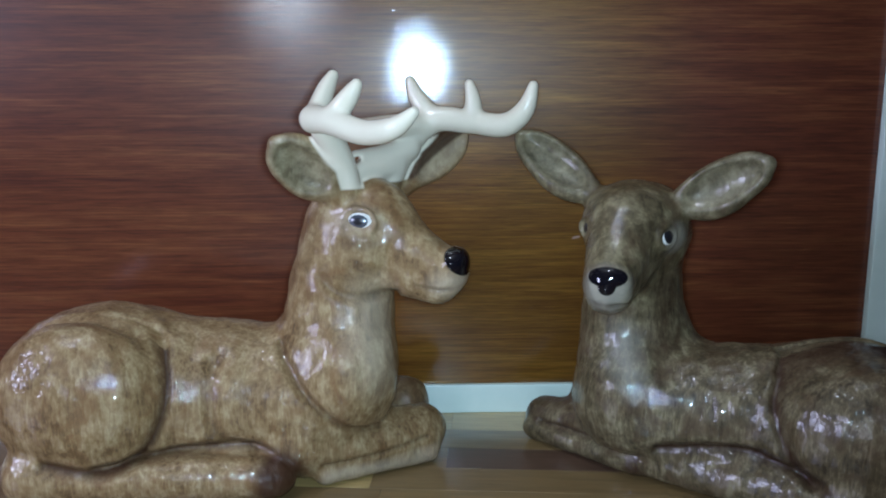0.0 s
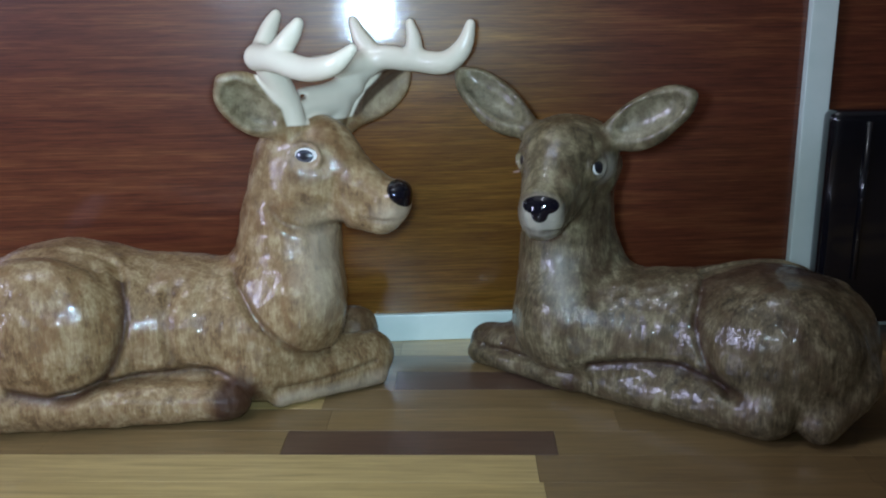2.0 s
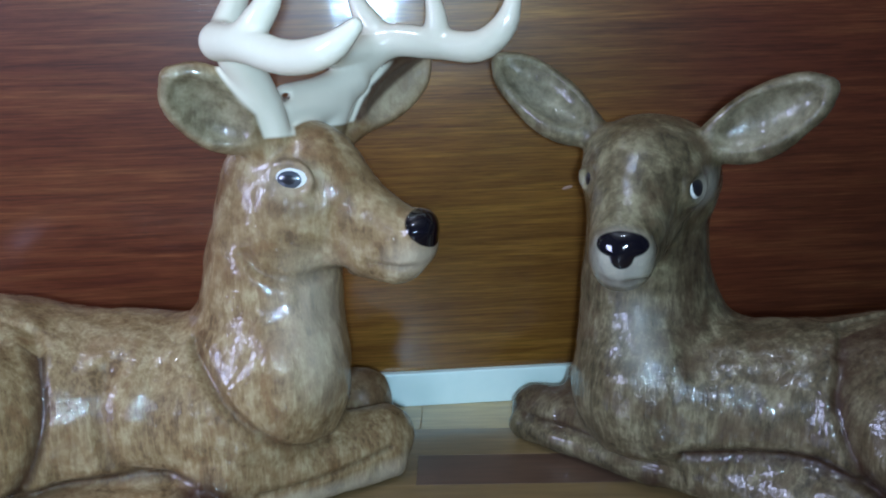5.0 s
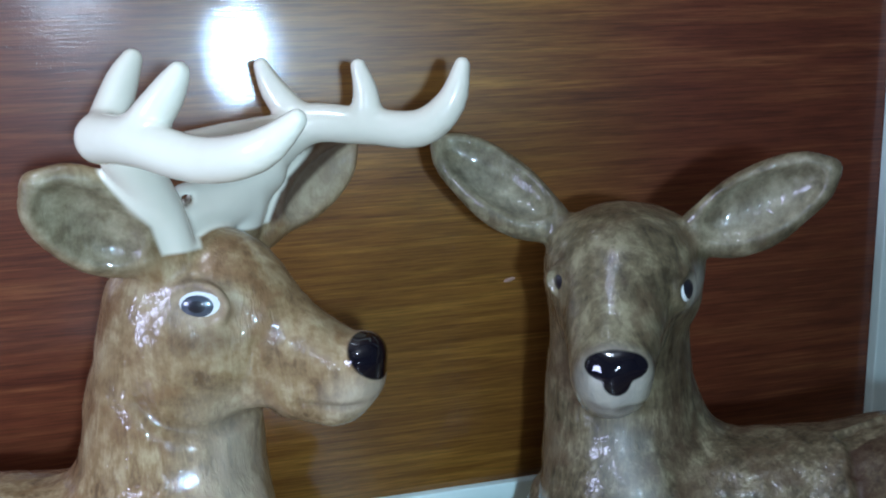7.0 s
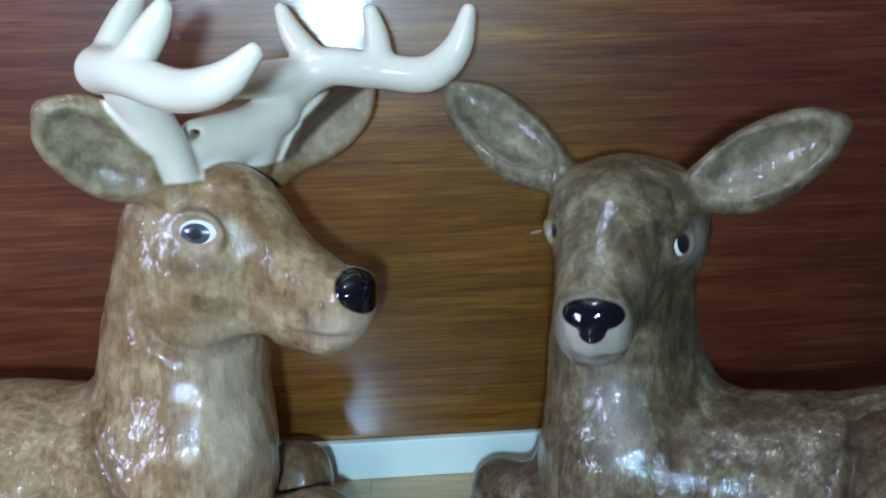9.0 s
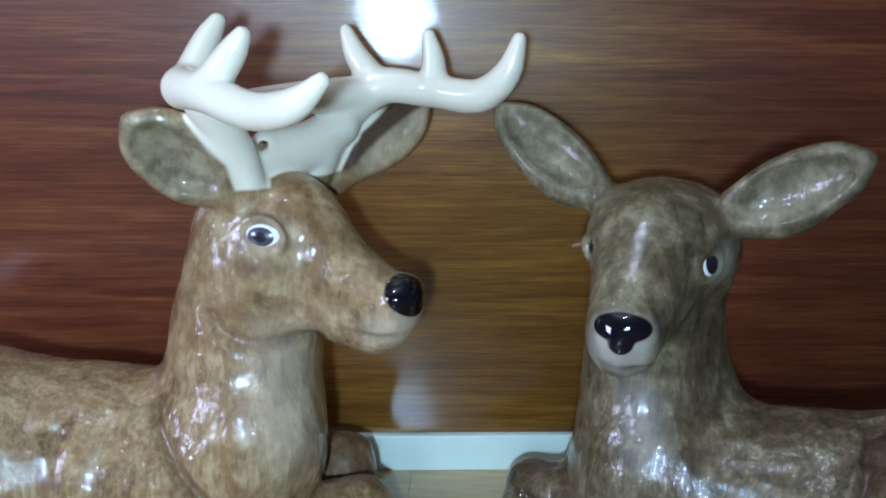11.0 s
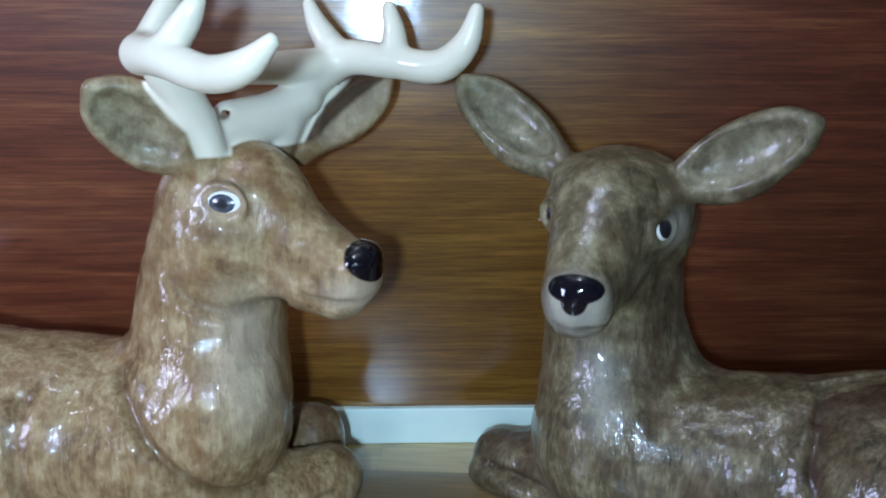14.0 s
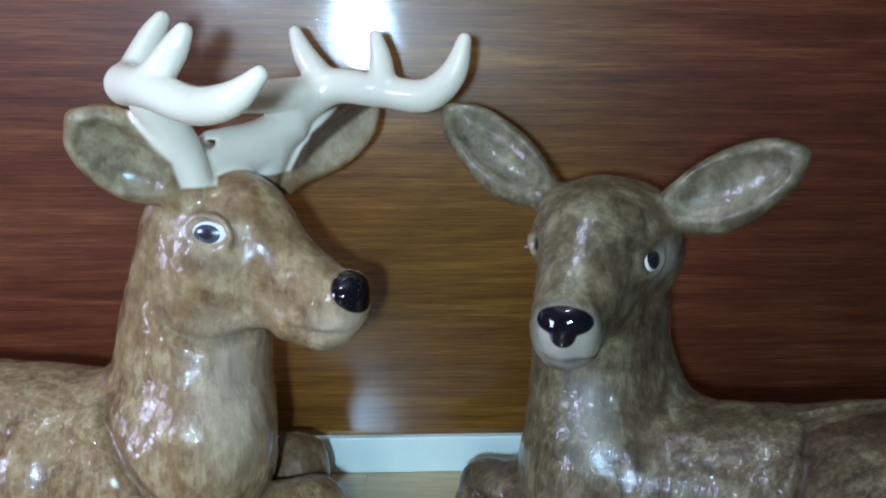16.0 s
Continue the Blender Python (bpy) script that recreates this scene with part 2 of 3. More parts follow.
class Clay:
    """Blends tapered limbs and rounded masses into one smooth skin."""

    def __init__(self, low, high, step):
        self.low, self.step = np.array(low, float), step
        n = np.ceil((np.array(high) - self.low) / step).astype(int) + 1
        self.axes = [(self.low[k] + step * np.arange(n[k])) for k in range(3)]
        self.field = np.full(tuple(n), 0.05, np.float32)

    def window(self, a, b, pad):
        s = []
        for k in range(3):
            i = int((a[k] - pad - self.low[k]) / self.step)
            j = int((b[k] + pad - self.low[k]) / self.step) + 2
            s.append(slice(max(i, 0), min(max(j, 1), len(self.axes[k]))))
        s = tuple(s)
        grid = np.meshgrid(*[self.axes[k][s[k]] for k in range(3)], indexing="ij")
        return s, np.stack(grid, -1)

    def join(self, s, d, k):
        f = self.field[s]
        h = np.clip(0.5 + 0.5 * (f - d) / k, 0, 1)
        self.field[s] = f * (1 - h) + d * h - k * h * (1 - h)

    def cut(self, s, d, k):
        f = -self.field[s]
        h = np.clip(0.5 + 0.5 * (f - d) / k, 0, 1)
        self.field[s] = -(f * (1 - h) + d * h - k * h * (1 - h))

    def limb(self, points, k=0.012, carve=False):
        """points: (x, y, z, radius), a smooth chain of tapered rounded limbs."""
        points = curve(points)
        p = np.array(points)
        r = p[:, 3].max()
        s, g = self.window(p[:, :3].min(0), p[:, :3].max(0), r + k + 2 * self.step)
        d = chain_distance(g, points)
        (self.cut if carve else self.join)(s, d, k)

    def groove(self, points, width, depth, near, far):
        """A shallow furrow along a line drawn on the front, (x, z), between two depths."""
        p = np.array(points)
        lo, hi = (p[:, 0].min(), near, p[:, 1].min()), (p[:, 0].max(), far, p[:, 1].max())
        s, g = self.window(lo, hi, 3 * width)
        d = front_distance(g, points)
        self.field[s] += (depth * np.exp(-(d / width) ** 2)).astype(np.float32)

    def relief(self, size, amount, top, seed):
        """Uneven modelling of the clay: lumps of the given size, in metres, fading out above top."""
        rng = np.random.default_rng(seed)
        shape = self.field.shape
        coarse = rng.uniform(-1, 1, [int(shape[k] * self.step / size[k]) + 3 for k in range(3)]).astype(np.float32)
        for k in range(3):
            u = np.arange(shape[k]) * self.step / size[k]
            i = u.astype(int)
            w = (u - i)
            w = (w * w * (3 - 2 * w)).astype(np.float32)
            w = w.reshape([-1 if m == k else 1 for m in range(3)])
            coarse = np.take(coarse, i, k) * (1 - w) + np.take(coarse, i + 1, k) * w
        fade = np.clip((top - self.axes[2]) / 0.03, 0.12, 1).astype(np.float32)
        self.field += amount * coarse * fade

    def mass(self, c, r, forward=(1, 0, 0), up=(0, 0, 1), k=0.012, carve=False):
        s, g = self.window(np.array(c) - max(r), np.array(c) + max(r), k + 2 * self.step)
        d = mass_distance(g, c, r, forward, up)
        (self.cut if carve else self.join)(s, d, k)

    def skin(self):
        """Surface nets over the grid: vertices and quads."""
        f = self.field
        inside = f < 0
        corner = [inside[i:f.shape[0] - 1 + i, j:f.shape[1] - 1 + j, m:f.shape[2] - 1 + m] for i in (0, 1) for j in (0, 1) for m in (0, 1)]
        count = sum(c.astype(np.int8) for c in corner)
        cells = np.argwhere((count > 0) & (count < 8))
        index = np.full(tuple(n - 1 for n in f.shape), -1, np.int64)
        index[tuple(cells.T)] = np.arange(len(cells))
        total, hits = np.zeros((len(cells), 3)), np.zeros(len(cells))
        offsets = [np.array(o) for o in ((0, 0, 0), (0, 0, 1), (0, 1, 0), (0, 1, 1), (1, 0, 0), (1, 0, 1), (1, 1, 0), (1, 1, 1))]
        for a in range(8):
            for b in range(a + 1, 8):
                if abs(offsets[a] - offsets[b]).sum() != 1:
                    continue
                fa, fb = f[tuple((cells + offsets[a]).T)], f[tuple((cells + offsets[b]).T)]
                cross = (fa < 0) != (fb < 0)
                w = np.where(cross, fa / np.where(cross, fa - fb, 1), 0)
                total += np.where(cross[:, None], offsets[a] + w[:, None] * (offsets[b] - offsets[a]), 0)
                hits += cross
        verts = self.low + self.step * (cells + total / hits[:, None])
        quads = []
        for axis in range(3):
            u, v = [k for k in range(3) if k != axis]
            lo, hi = [slice(None)] * 3, [slice(None)] * 3
            lo[axis], hi[axis] = slice(0, -1), slice(1, None)
            change = inside[tuple(lo)] != inside[tuple(hi)]
            e = np.argwhere(change)
            e = e[(e[:, u] > 0) & (e[:, v] > 0) & (e[:, u] < f.shape[u] - 1) & (e[:, v] < f.shape[v] - 1)]
            def at(du, dv):
                c = e.copy()
                c[:, u] += du
                c[:, v] += dv
                return index[tuple(c.T)]
            q = np.stack([at(-1, -1), at(0, -1), at(0, 0), at(-1, 0)], 1)
            flip = inside[tuple(e.T)] ^ (axis == 1)
            q[~flip] = q[~flip][:, ::-1]
            quads.append(q)
        return verts, np.concatenate(quads)


def limb_distance(g, p, q):
    a, b = np.array(p[:3]), np.array(q[:3])
    ab = b - a
    w = np.clip(((g - a) @ ab) / max(ab @ ab, 1e-12), 0, 1)
    return np.linalg.norm(g - a - w[..., None] * ab, axis=-1) - (p[3] + w * (q[3] - p[3]))


def frame_of(forward, up):
    f = np.array(forward, float)
    f /= np.linalg.norm(f)
    s = np.cross(np.array(up, float), f)
    s /= np.linalg.norm(s)
    return np.stack([f, s, np.cross(f, s)])


def mass_distance(g, c, r, forward, up):
    local = (g - np.array(c)) @ frame_of(forward, up).T
    r = np.array(r)
    k0 = np.linalg.norm(local / r, axis=-1)
    k1 = np.linalg.norm(local / r ** 2, axis=-1)
    return k0 * (k0 - 1) / np.maximum(k1, 1e-9)


def chain_distance(g, points):
    d = limb_distance(g, points[0], points[1])
    for p, q in zip(points[1:-1], points[2:]):
        np.minimum(d, limb_distance(g, p, q), out=d)
    return d


def curve(points, steps=4):
    """A smooth line through the points, with their radii."""
    if len(points) < 3:
        return [tuple(p) for p in points]
    p = np.array([points[0], *points, points[-1]], float)
    made = []
    for i in range(1, len(p) - 2):
        for w in np.arange(steps) / steps:
            a, b, c, d = p[i - 1:i + 3]
            made.append(tuple(0.5 * (2 * b + (c - a) * w + (2 * a - 5 * b + 4 * c - d) * w ** 2 + (3 * b - a - 3 * c + d) * w ** 3)))
    return made + [tuple(points[-1])]


def front_distance(g, points):
    """Distance from a line drawn on the front of a thing, in x and z alone."""
    flat = g[..., [0, 2]]
    d = None
    q = [(x, z, 0.0, 0.0) for x, z in points]
    q = [np.array(v[:2]) for v in curve(q)]
    for a, b in zip(q[:-1], q[1:]):
        ab = b - a
        w = np.clip(((flat - a) @ ab) / max(ab @ ab, 1e-12), 0, 1)
        e = np.linalg.norm(flat - a - w[..., None] * ab, axis=-1)
        d = e if d is None else np.minimum(d, e)
    return d


def soft(d, width):
    """1 inside, 0 outside, soft over the width."""
    return np.clip(0.5 - d / width, 0, 1)


def eye_ball(bm, c, look_way, up, r, iris, pupil, slots):
    """An almond eyeball with rings for iris and pupil. r: half width, half depth, half height."""
    m = frame_of(look_way, up)
    rings, around = 22, 28
    rows = []
    for i in range(rings + 1):
        a = math.pi * 0.62 * i / rings
        row = []
        for j in range(around):
            b = 2 * math.pi * j / around
            local = np.array([math.cos(a) * r[1], math.sin(a) * math.cos(b) * r[0], math.sin(a) * math.sin(b) * r[2]])
            row.append(bm.verts.new(Vector(local @ m + np.array(c))))
            if i == 0:
                row = row * around
                break
        rows.append(row)
    for i in range(rings):
        a = math.sin(math.pi * 0.62 * (i + 0.5) / rings)
        slot = slots[2] if a < pupil else slots[1] if a < iris else slots[0]
        for j in range(around):
            k = (j + 1) % around
            vs = [rows[i][j], rows[i + 1][j], rows[i + 1][k], rows[i][k]]
            if i == 0:
                vs = [rows[0][0], rows[1][j], rows[1][k]]
            f = bm.faces.new(vs)
            f.material_index, f.smooth = slot, True


def statue(name, clay, paint, eyes, base, turn, mats):
    clay.field = np.maximum(clay.field, 0.0004 - clay.axes[2][None, None, :].astype(np.float32))
    verts, quads = clay.skin()
    base = np.array(base)
    me = bpy.data.meshes.new(name)
    me.from_pydata((verts - base).tolist(), [], quads.tolist())
    values = paint(verts)
    for key, v in values.items():
        a = me.attributes.new(key, "FLOAT", "POINT")
        a.data.foreach_set("value", np.asarray(v, np.float32))
    bm = bmesh.new()
    bm.from_mesh(me)
    for f in bm.faces:
        f.smooth = True
    first = len(bm.verts)
    for c, way, up, r, iris, pupil in eyes:
        eye_ball(bm, np.array(c) - base, way, up, r, iris, pupil, (1, 2, 3))
    bm.to_mesh(me)
    bm.free()
    for m in mats:
        me.materials.append(m)
    ob = new(name, me)
    ob.matrix_world = turn
    return ob


# ---- the lying buck ----
def ear(clay, base, tip, facing, half_width, thick, k=0.006, broad=0.0, droop=0.0):
    """A leaf-shaped ear with a hollowed front, on a short stem; broad fills out its lower half, droop lets its lower edge sag."""
    a, b = np.array(base), np.array(tip)
    axis = b - a
    length = np.linalg.norm(axis) / 2
    n = np.array(facing, float)
    n -= axis * (n @ axis) / (axis @ axis)
    n /= np.linalg.norm(n)
    c = a + axis * 0.55
    clay.mass(c, (length * 0.84, half_width, thick), axis, n, k)
    clay.mass(a + axis * 0.72, (length * 0.50, half_width * 0.76, thick * 0.8), axis, n, k)
    clay.limb([tuple(a + axis * 0.7) + (0.0085,), tuple(a + axis * 0.965) + (0.0035,)], 0.006)
    clay.limb([tuple(a) + (0.0085,), tuple(a + axis * 0.3) + (0.0085,)], 0.008)
    if broad:
        clay.mass(a + axis * 0.38, (length * 0.72, half_width * broad, thick), axis, n, k)
    if droop:
        sag = np.cross(axis, n)
        sag *= -np.sign(sag[2]) * droop / np.linalg.norm(sag)
        clay.mass(a + axis * 0.44 + sag, (length * 0.62, half_width * 0.92, thick), axis, n, k)
        # the fold along the upper edge
        clay.limb([tuple(a + axis * 0.18 - sag * 1.6 + n * thick * 0.5) + (0.0042,), tuple(a + axis * 0.50 - sag * 2.6 + n * thick * 0.6) + (0.0040,),
                   tuple(a + axis * 0.86 - sag * 1.2 + n * thick * 0.3) + (0.0024,)], 0.004)
    clay.mass(c + n * thick * 1.15, (length * 0.72, half_width * 0.74, thick * 1.2), axis, n, 0.003, True)
    clay.mass(a + axis * 0.70 + n * thick * 1.0, (length * 0.46, half_width * 0.52, thick), axis, n, 0.003, True)
    return c, axis, n, length


def settle(clay, c, way):
    """Slides a point along a direction on to the skin."""
    c, way = np.array(c), np.array(way) / np.linalg.norm(way)
    for d in np.arange(0.014, -0.014, -0.0004):
        i = np.round((c + d * way - clay.low) / clay.step).astype(int)
        if clay.field[tuple(i)] < 0:
            return c + d * way
    return c


HEAD = np.array((0.90, -0.40, 0.0))
HEAD /= np.linalg.norm(HEAD)
SIDE = np.array((-HEAD[1] * -1, HEAD[0] * -1, 0.0))   # towards the walker
buck = Clay((-0.235, 0.64, -0.004), (0.235, 0.885, 0.345), 0.0017)
# rump, barrel, shoulder, chest
buck.mass((-0.138, 0.775, 0.070), (0.084, 0.078, 0.074), k=0.02)
buck.limb([(-0.12, 0.785, 0.068, 0.068), (0.03, 0.79, 0.062, 0.058)], 0.02)
buck.mass((0.022, 0.784, 0.066), (0.052, 0.056, 0.054), k=0.014)
# neck
buck.limb([(0.052, 0.788, 0.075, 0.052), (0.058, 0.79, 0.15, 0.0445), (0.066, 0.79, 0.20, 0.038)], 0.015)
buck.mass((0.062, 0.767, 0.092), (0.040, 0.040, 0.048), k=0.012)
# thigh and hind foot
buck.mass((-0.142, 0.728, 0.080), (0.066, 0.036, 0.064), k=0.005)
buck.limb([(-0.175, 0.722, 0.026, 0.027), (-0.09, 0.722, 0.021, 0.021), (-0.005, 0.727, 0.017, 0.0165)], 0.007)
buck.mass((0.004, 0.727, 0.016), (0.020, 0.016, 0.016), k=0.005)
# forelegs
buck.limb([(0.018, 0.757, 0.036, 0.032), (0.070, 0.774, 0.027, 0.026), (0.122, 0.801, 0.0240, 0.0230)], 0.004)
buck.limb([(0.045, 0.748, 0.010, 0.010), (0.128, 0.790, 0.012, 0.0120)], 0.004)
buck.mass((0.108, 0.845, 0.028), (0.023, 0.022, 0.030), k=0.008)
# head
buck.mass((0.076, 0.785, 0.213), (0.042, 0.0325, 0.036), HEAD, k=0.012)
buck.limb([(0.090, 0.779, 0.209, 0.0290), (0.118, 0.766, 0.190, 0.0215), (0.144, 0.754, 0.176, 0.0182)], 0.012)
buck.limb([(0.080, 0.783, 0.184, 0.026), (0.112, 0.767, 0.171, 0.0185), (0.136, 0.757, 0.164, 0.0150)], 0.010)
buck.mass((0.070, 0.770, 0.192), (0.028, 0.022, 0.024), HEAD, k=0.012)
nose = (0.151, 0.749, 0.185)
buck.mass(nose, (0.011, 0.0145, 0.0110), HEAD, k=0.004)
# eye socket rim
out = np.array((-0.36, -0.93, 0.10))
eye = settle(buck, (0.0755, 0.7500, 0.2170), out)
ring = [tuple(eye + (0.0140 * math.cos(a)) * HEAD + np.array((0, 0, 0.0098 * math.sin(a))) - out * 0.0008) + (0.0022,) for a in np.linspace(0, 2 * math.pi, 13)]
buck.limb(ring, 0.003)
buck.limb([(0.070, 0.753, 0.199, 0.0012), (0.085, 0.7495, 0.196, 0.0012), (0.097, 0.7495, 0.200, 0.001)], 0.004)
# mouth, jaw and mane creases
MOUTH = [(0.163, 0.742, 0.168, 0.0014), (0.150, 0.738, 0.164, 0.0014), (0.136, 0.740, 0.164, 0.0014), (0.118, 0.746, 0.167, 0.001)]
buck.limb(MOUTH, 0.002, True)
# ears
N_EAR = ear(buck, (0.060, 0.762, 0.236), (0.013, 0.737, 0.281), (-0.25, -0.95, 0.1), 0.0225, 0.0085, broad=0.95)
F_EAR = ear(buck, (0.110, 0.822, 0.234), (0.164, 0.848, 0.278), (0.15, -0.97, -0.15), 0.0170, 0.008)
# antlers
NEAR_ANTLER = [
    [(0.069, 0.766, 0.236, 0.0088), (0.063, 0.758, 0.262, 0.0102), (0.052, 0.738, 0.290, 0.0108)],
    [(0.046, 0.723, 0.297, 0.0105), (0.060, 0.708, 0.296, 0.0095), (0.084, 0.688, 0.290, 0.0090), (0.105, 0.668, 0.294, 0.0078), (0.119, 0.659, 0.305, 0.0040)],
    [(0.047, 0.728, 0.299, 0.0085), (0.054, 0.742, 0.318, 0.0070), (0.059, 0.747, 0.328, 0.0045)],
    [(0.060, 0.711, 0.297, 0.0090), (0.073, 0.705, 0.313, 0.0072), (0.079, 0.703, 0.322, 0.0045)],
]
FAR_ANTLER = [
    [(0.095, 0.812, 0.242, 0.0138), (0.111, 0.825, 0.271, 0.0128), (0.136, 0.828, 0.290, 0.0110), (0.165, 0.818, 0.289, 0.0098),
     (0.193, 0.804, 0.287, 0.0098), (0.209, 0.797, 0.300, 0.0080), (0.215, 0.794, 0.319, 0.0042)],
    [(0.135, 0.829, 0.290, 0.0100), (0.122, 0.835, 0.308, 0.0072), (0.116, 0.837, 0.322, 0.0042)],
    [(0.168, 0.817, 0.290, 0.0090), (0.168, 0.816, 0.306, 0.0068), (0.165, 0.817, 0.320, 0.0042)],
]
STRUTS = [
    [(0.066, 0.772, 0.285, 0.0075), (0.095, 0.800, 0.286, 0.0095), (0.126, 0.828, 0.286, 0.0110)],
    [(0.070, 0.778, 0.252, 0.0120), (0.100, 0.812, 0.254, 0.0120)],
    [(0.074, 0.785, 0.260, 0.0090), (0.096, 0.806, 0.262, 0.0105), (0.112, 0.820, 0.268, 0.0125)],
]
ANTLERS = NEAR_ANTLER + FAR_ANTLER + STRUTS
for chain in ANTLERS:
    buck.limb(chain, 0.0035)
buck.limb([(0.0745, 0.765, 0.262, 0.0026), (0.0735, 0.795, 0.262, 0.0026)], 0.001, True)
# creases round thigh, mane, hock
THIGH_LINE = [(-0.150, 0.147), (-0.118, 0.146), (-0.092, 0.136), (-0.076, 0.112), (-0.074, 0.080), (-0.090, 0.045), (-0.118, 0.032), (-0.16, 0.040)]
MANE_LINE = [(0.011, 0.116), (0.020, 0.100), (0.038, 0.076), (0.064, 0.052), (0.088, 0.044)]
JAW_LINE = [(0.046, 0.172), (0.058, 0.160), (0.080, 0.155), (0.104, 0.158)]
buck.groove(JAW_LINE, 0.0045, 0.0040, 0.70, 0.780)
buck.groove(THIGH_LINE, 0.0040, 0.0042, 0.66, 0.745)
buck.groove(MANE_LINE, 0.0035, 0.0040, 0.66, 0.775)
HOCK_LINE = [(-0.125, 0.035), (-0.07, 0.041), (-0.025, 0.042), (0.006, 0.036)]
ELBOW_LINE = [(-0.040, 0.105), (-0.042, 0.075), (-0.034, 0.050), (-0.012, 0.040)]
SHIN_LINE = [(0.045, 0.021), (0.085, 0.022), (0.128, 0.027)]
buck.groove(HOCK_LINE, 0.0038, 0.0042, 0.66, 0.745)
buck.groove(ELBOW_LINE, 0.0060, 0.0028, 0.66, 0.76)
buck.groove(SHIN_LINE, 0.0022, 0.0022, 0.70, 0.80)
buck.relief((0.015, 0.015, 0.017), 0.0010, 0.235, 3)
buck.relief((0.006, 0.006, 0.012), 0.0005, 0.235, 4)


def buck_paint(v):
    nose_pad = np.maximum(mass_distance(v, (0.156, 0.7455, 0.1865), (0.0165, 0.0165, 0.0118), HEAD, (0, 0, 1)), -1)
    antler = np.min([chain_distance(v, c) for c in ANTLERS], axis=0) - 0.0026
    antler = np.maximum(antler, 0.241 - v[:, 2])
    cream = np.max([
        soft(mass_distance(v, (0.150, 0.745, 0.168), (0.020, 0.020, 0.012), HEAD, (0, 0, 1)), 0.014) * 0.5,
        soft(mass_distance(v, (0.085, 0.748, 0.125), (0.018, 0.03, 0.042), (1, 0, 0), (0, 0, 1)), 0.03) * 0.5,
        soft(mass_distance(v, N_EAR[0] + N_EAR[2] * 0.004, (N_EAR[3] * 0.3, 0.006, 0.008), N_EAR[1], N_EAR[2]), 0.006) * 0.1,
        soft(mass_distance(v, F_EAR[0] + F_EAR[2] * 0.004, (F_EAR[3] * 0.85, 0.012, 0.012), F_EAR[1], F_EAR[2]), 0.006) * 0.35,
        soft(limb_distance(v, (0.05, 0.745, 0.006, 0.010), (0.13, 0.79, 0.010, 0.012)), 0.006) * 0.5,
        soft(mass_distance(v, eye, (0.018, 0.012, 0.012), HEAD, (0, 0, 1)), 0.01) * 0.25], axis=0)
    # the dark fold along the upper half of the far ear
    across = np.cross(F_EAR[1], F_EAR[2])
    across *= np.sign(across[2]) / np.linalg.norm(across)
    ear_fold = soft(mass_distance(v, F_EAR[0], (F_EAR[3] * 1.1, 0.023, 0.018), F_EAR[1], F_EAR[2]), 0.004) * np.clip(((v - F_EAR[0]) @ across - 0.001) / 0.003, 0, 1)
    # umber glaze marks and crease lines; the jaw's shadow line is painted in too
    umber_shade = np.max([
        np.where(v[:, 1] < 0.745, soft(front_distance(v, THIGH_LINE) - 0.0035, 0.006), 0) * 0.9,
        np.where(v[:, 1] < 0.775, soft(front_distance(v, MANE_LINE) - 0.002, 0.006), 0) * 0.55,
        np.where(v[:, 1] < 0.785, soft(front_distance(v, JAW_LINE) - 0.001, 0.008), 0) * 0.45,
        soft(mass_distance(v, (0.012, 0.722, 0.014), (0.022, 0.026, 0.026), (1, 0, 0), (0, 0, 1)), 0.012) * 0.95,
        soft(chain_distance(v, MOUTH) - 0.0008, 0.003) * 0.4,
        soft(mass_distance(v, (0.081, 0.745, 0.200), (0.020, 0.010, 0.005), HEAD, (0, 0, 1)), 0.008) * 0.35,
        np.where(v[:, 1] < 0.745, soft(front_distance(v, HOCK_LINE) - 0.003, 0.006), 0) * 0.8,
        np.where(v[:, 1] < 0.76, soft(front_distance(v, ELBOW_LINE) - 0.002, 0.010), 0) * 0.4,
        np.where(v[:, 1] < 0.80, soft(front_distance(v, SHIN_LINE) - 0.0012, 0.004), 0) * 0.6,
        soft(mass_distance(v, (0.108, 0.845, 0.028), (0.026, 0.026, 0.034), (1, 0, 0), (0, 0, 1)), 0.008) * 0.45,
        soft(mass_distance(v, N_EAR[0] + N_EAR[2] * 0.004 + N_EAR[1] * 0.15, (N_EAR[3] * 0.5, 0.010, 0.008), N_EAR[1], N_EAR[2]), 0.008) * 0.35,
        ear_fold * 0.85,
        soft(limb_distance(v, (0.112, 0.80, 0.246, 0.014), (0.148, 0.757, 0.197, 0.008)), 0.016) * 0.6], axis=0)
    sage = soft(mass_distance(v, N_EAR[0] + N_EAR[2] * 0.004, (N_EAR[3] * 0.94, 0.0205, 0.010), N_EAR[1], N_EAR[2]), 0.006) * 0.75
    return {"nose": nose_pad, "antler": antler, "cream": cream, "umber_shade": umber_shade, "sage": sage, "fur": np.clip((0.185 - v[:, 2]) / 0.03, 0.22, 1) * 0.34}


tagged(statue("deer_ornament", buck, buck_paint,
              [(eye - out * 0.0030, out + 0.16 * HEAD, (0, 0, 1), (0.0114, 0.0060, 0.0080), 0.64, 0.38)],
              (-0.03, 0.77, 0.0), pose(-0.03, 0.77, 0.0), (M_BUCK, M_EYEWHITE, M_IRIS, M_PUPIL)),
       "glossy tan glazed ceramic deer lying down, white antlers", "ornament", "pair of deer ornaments")

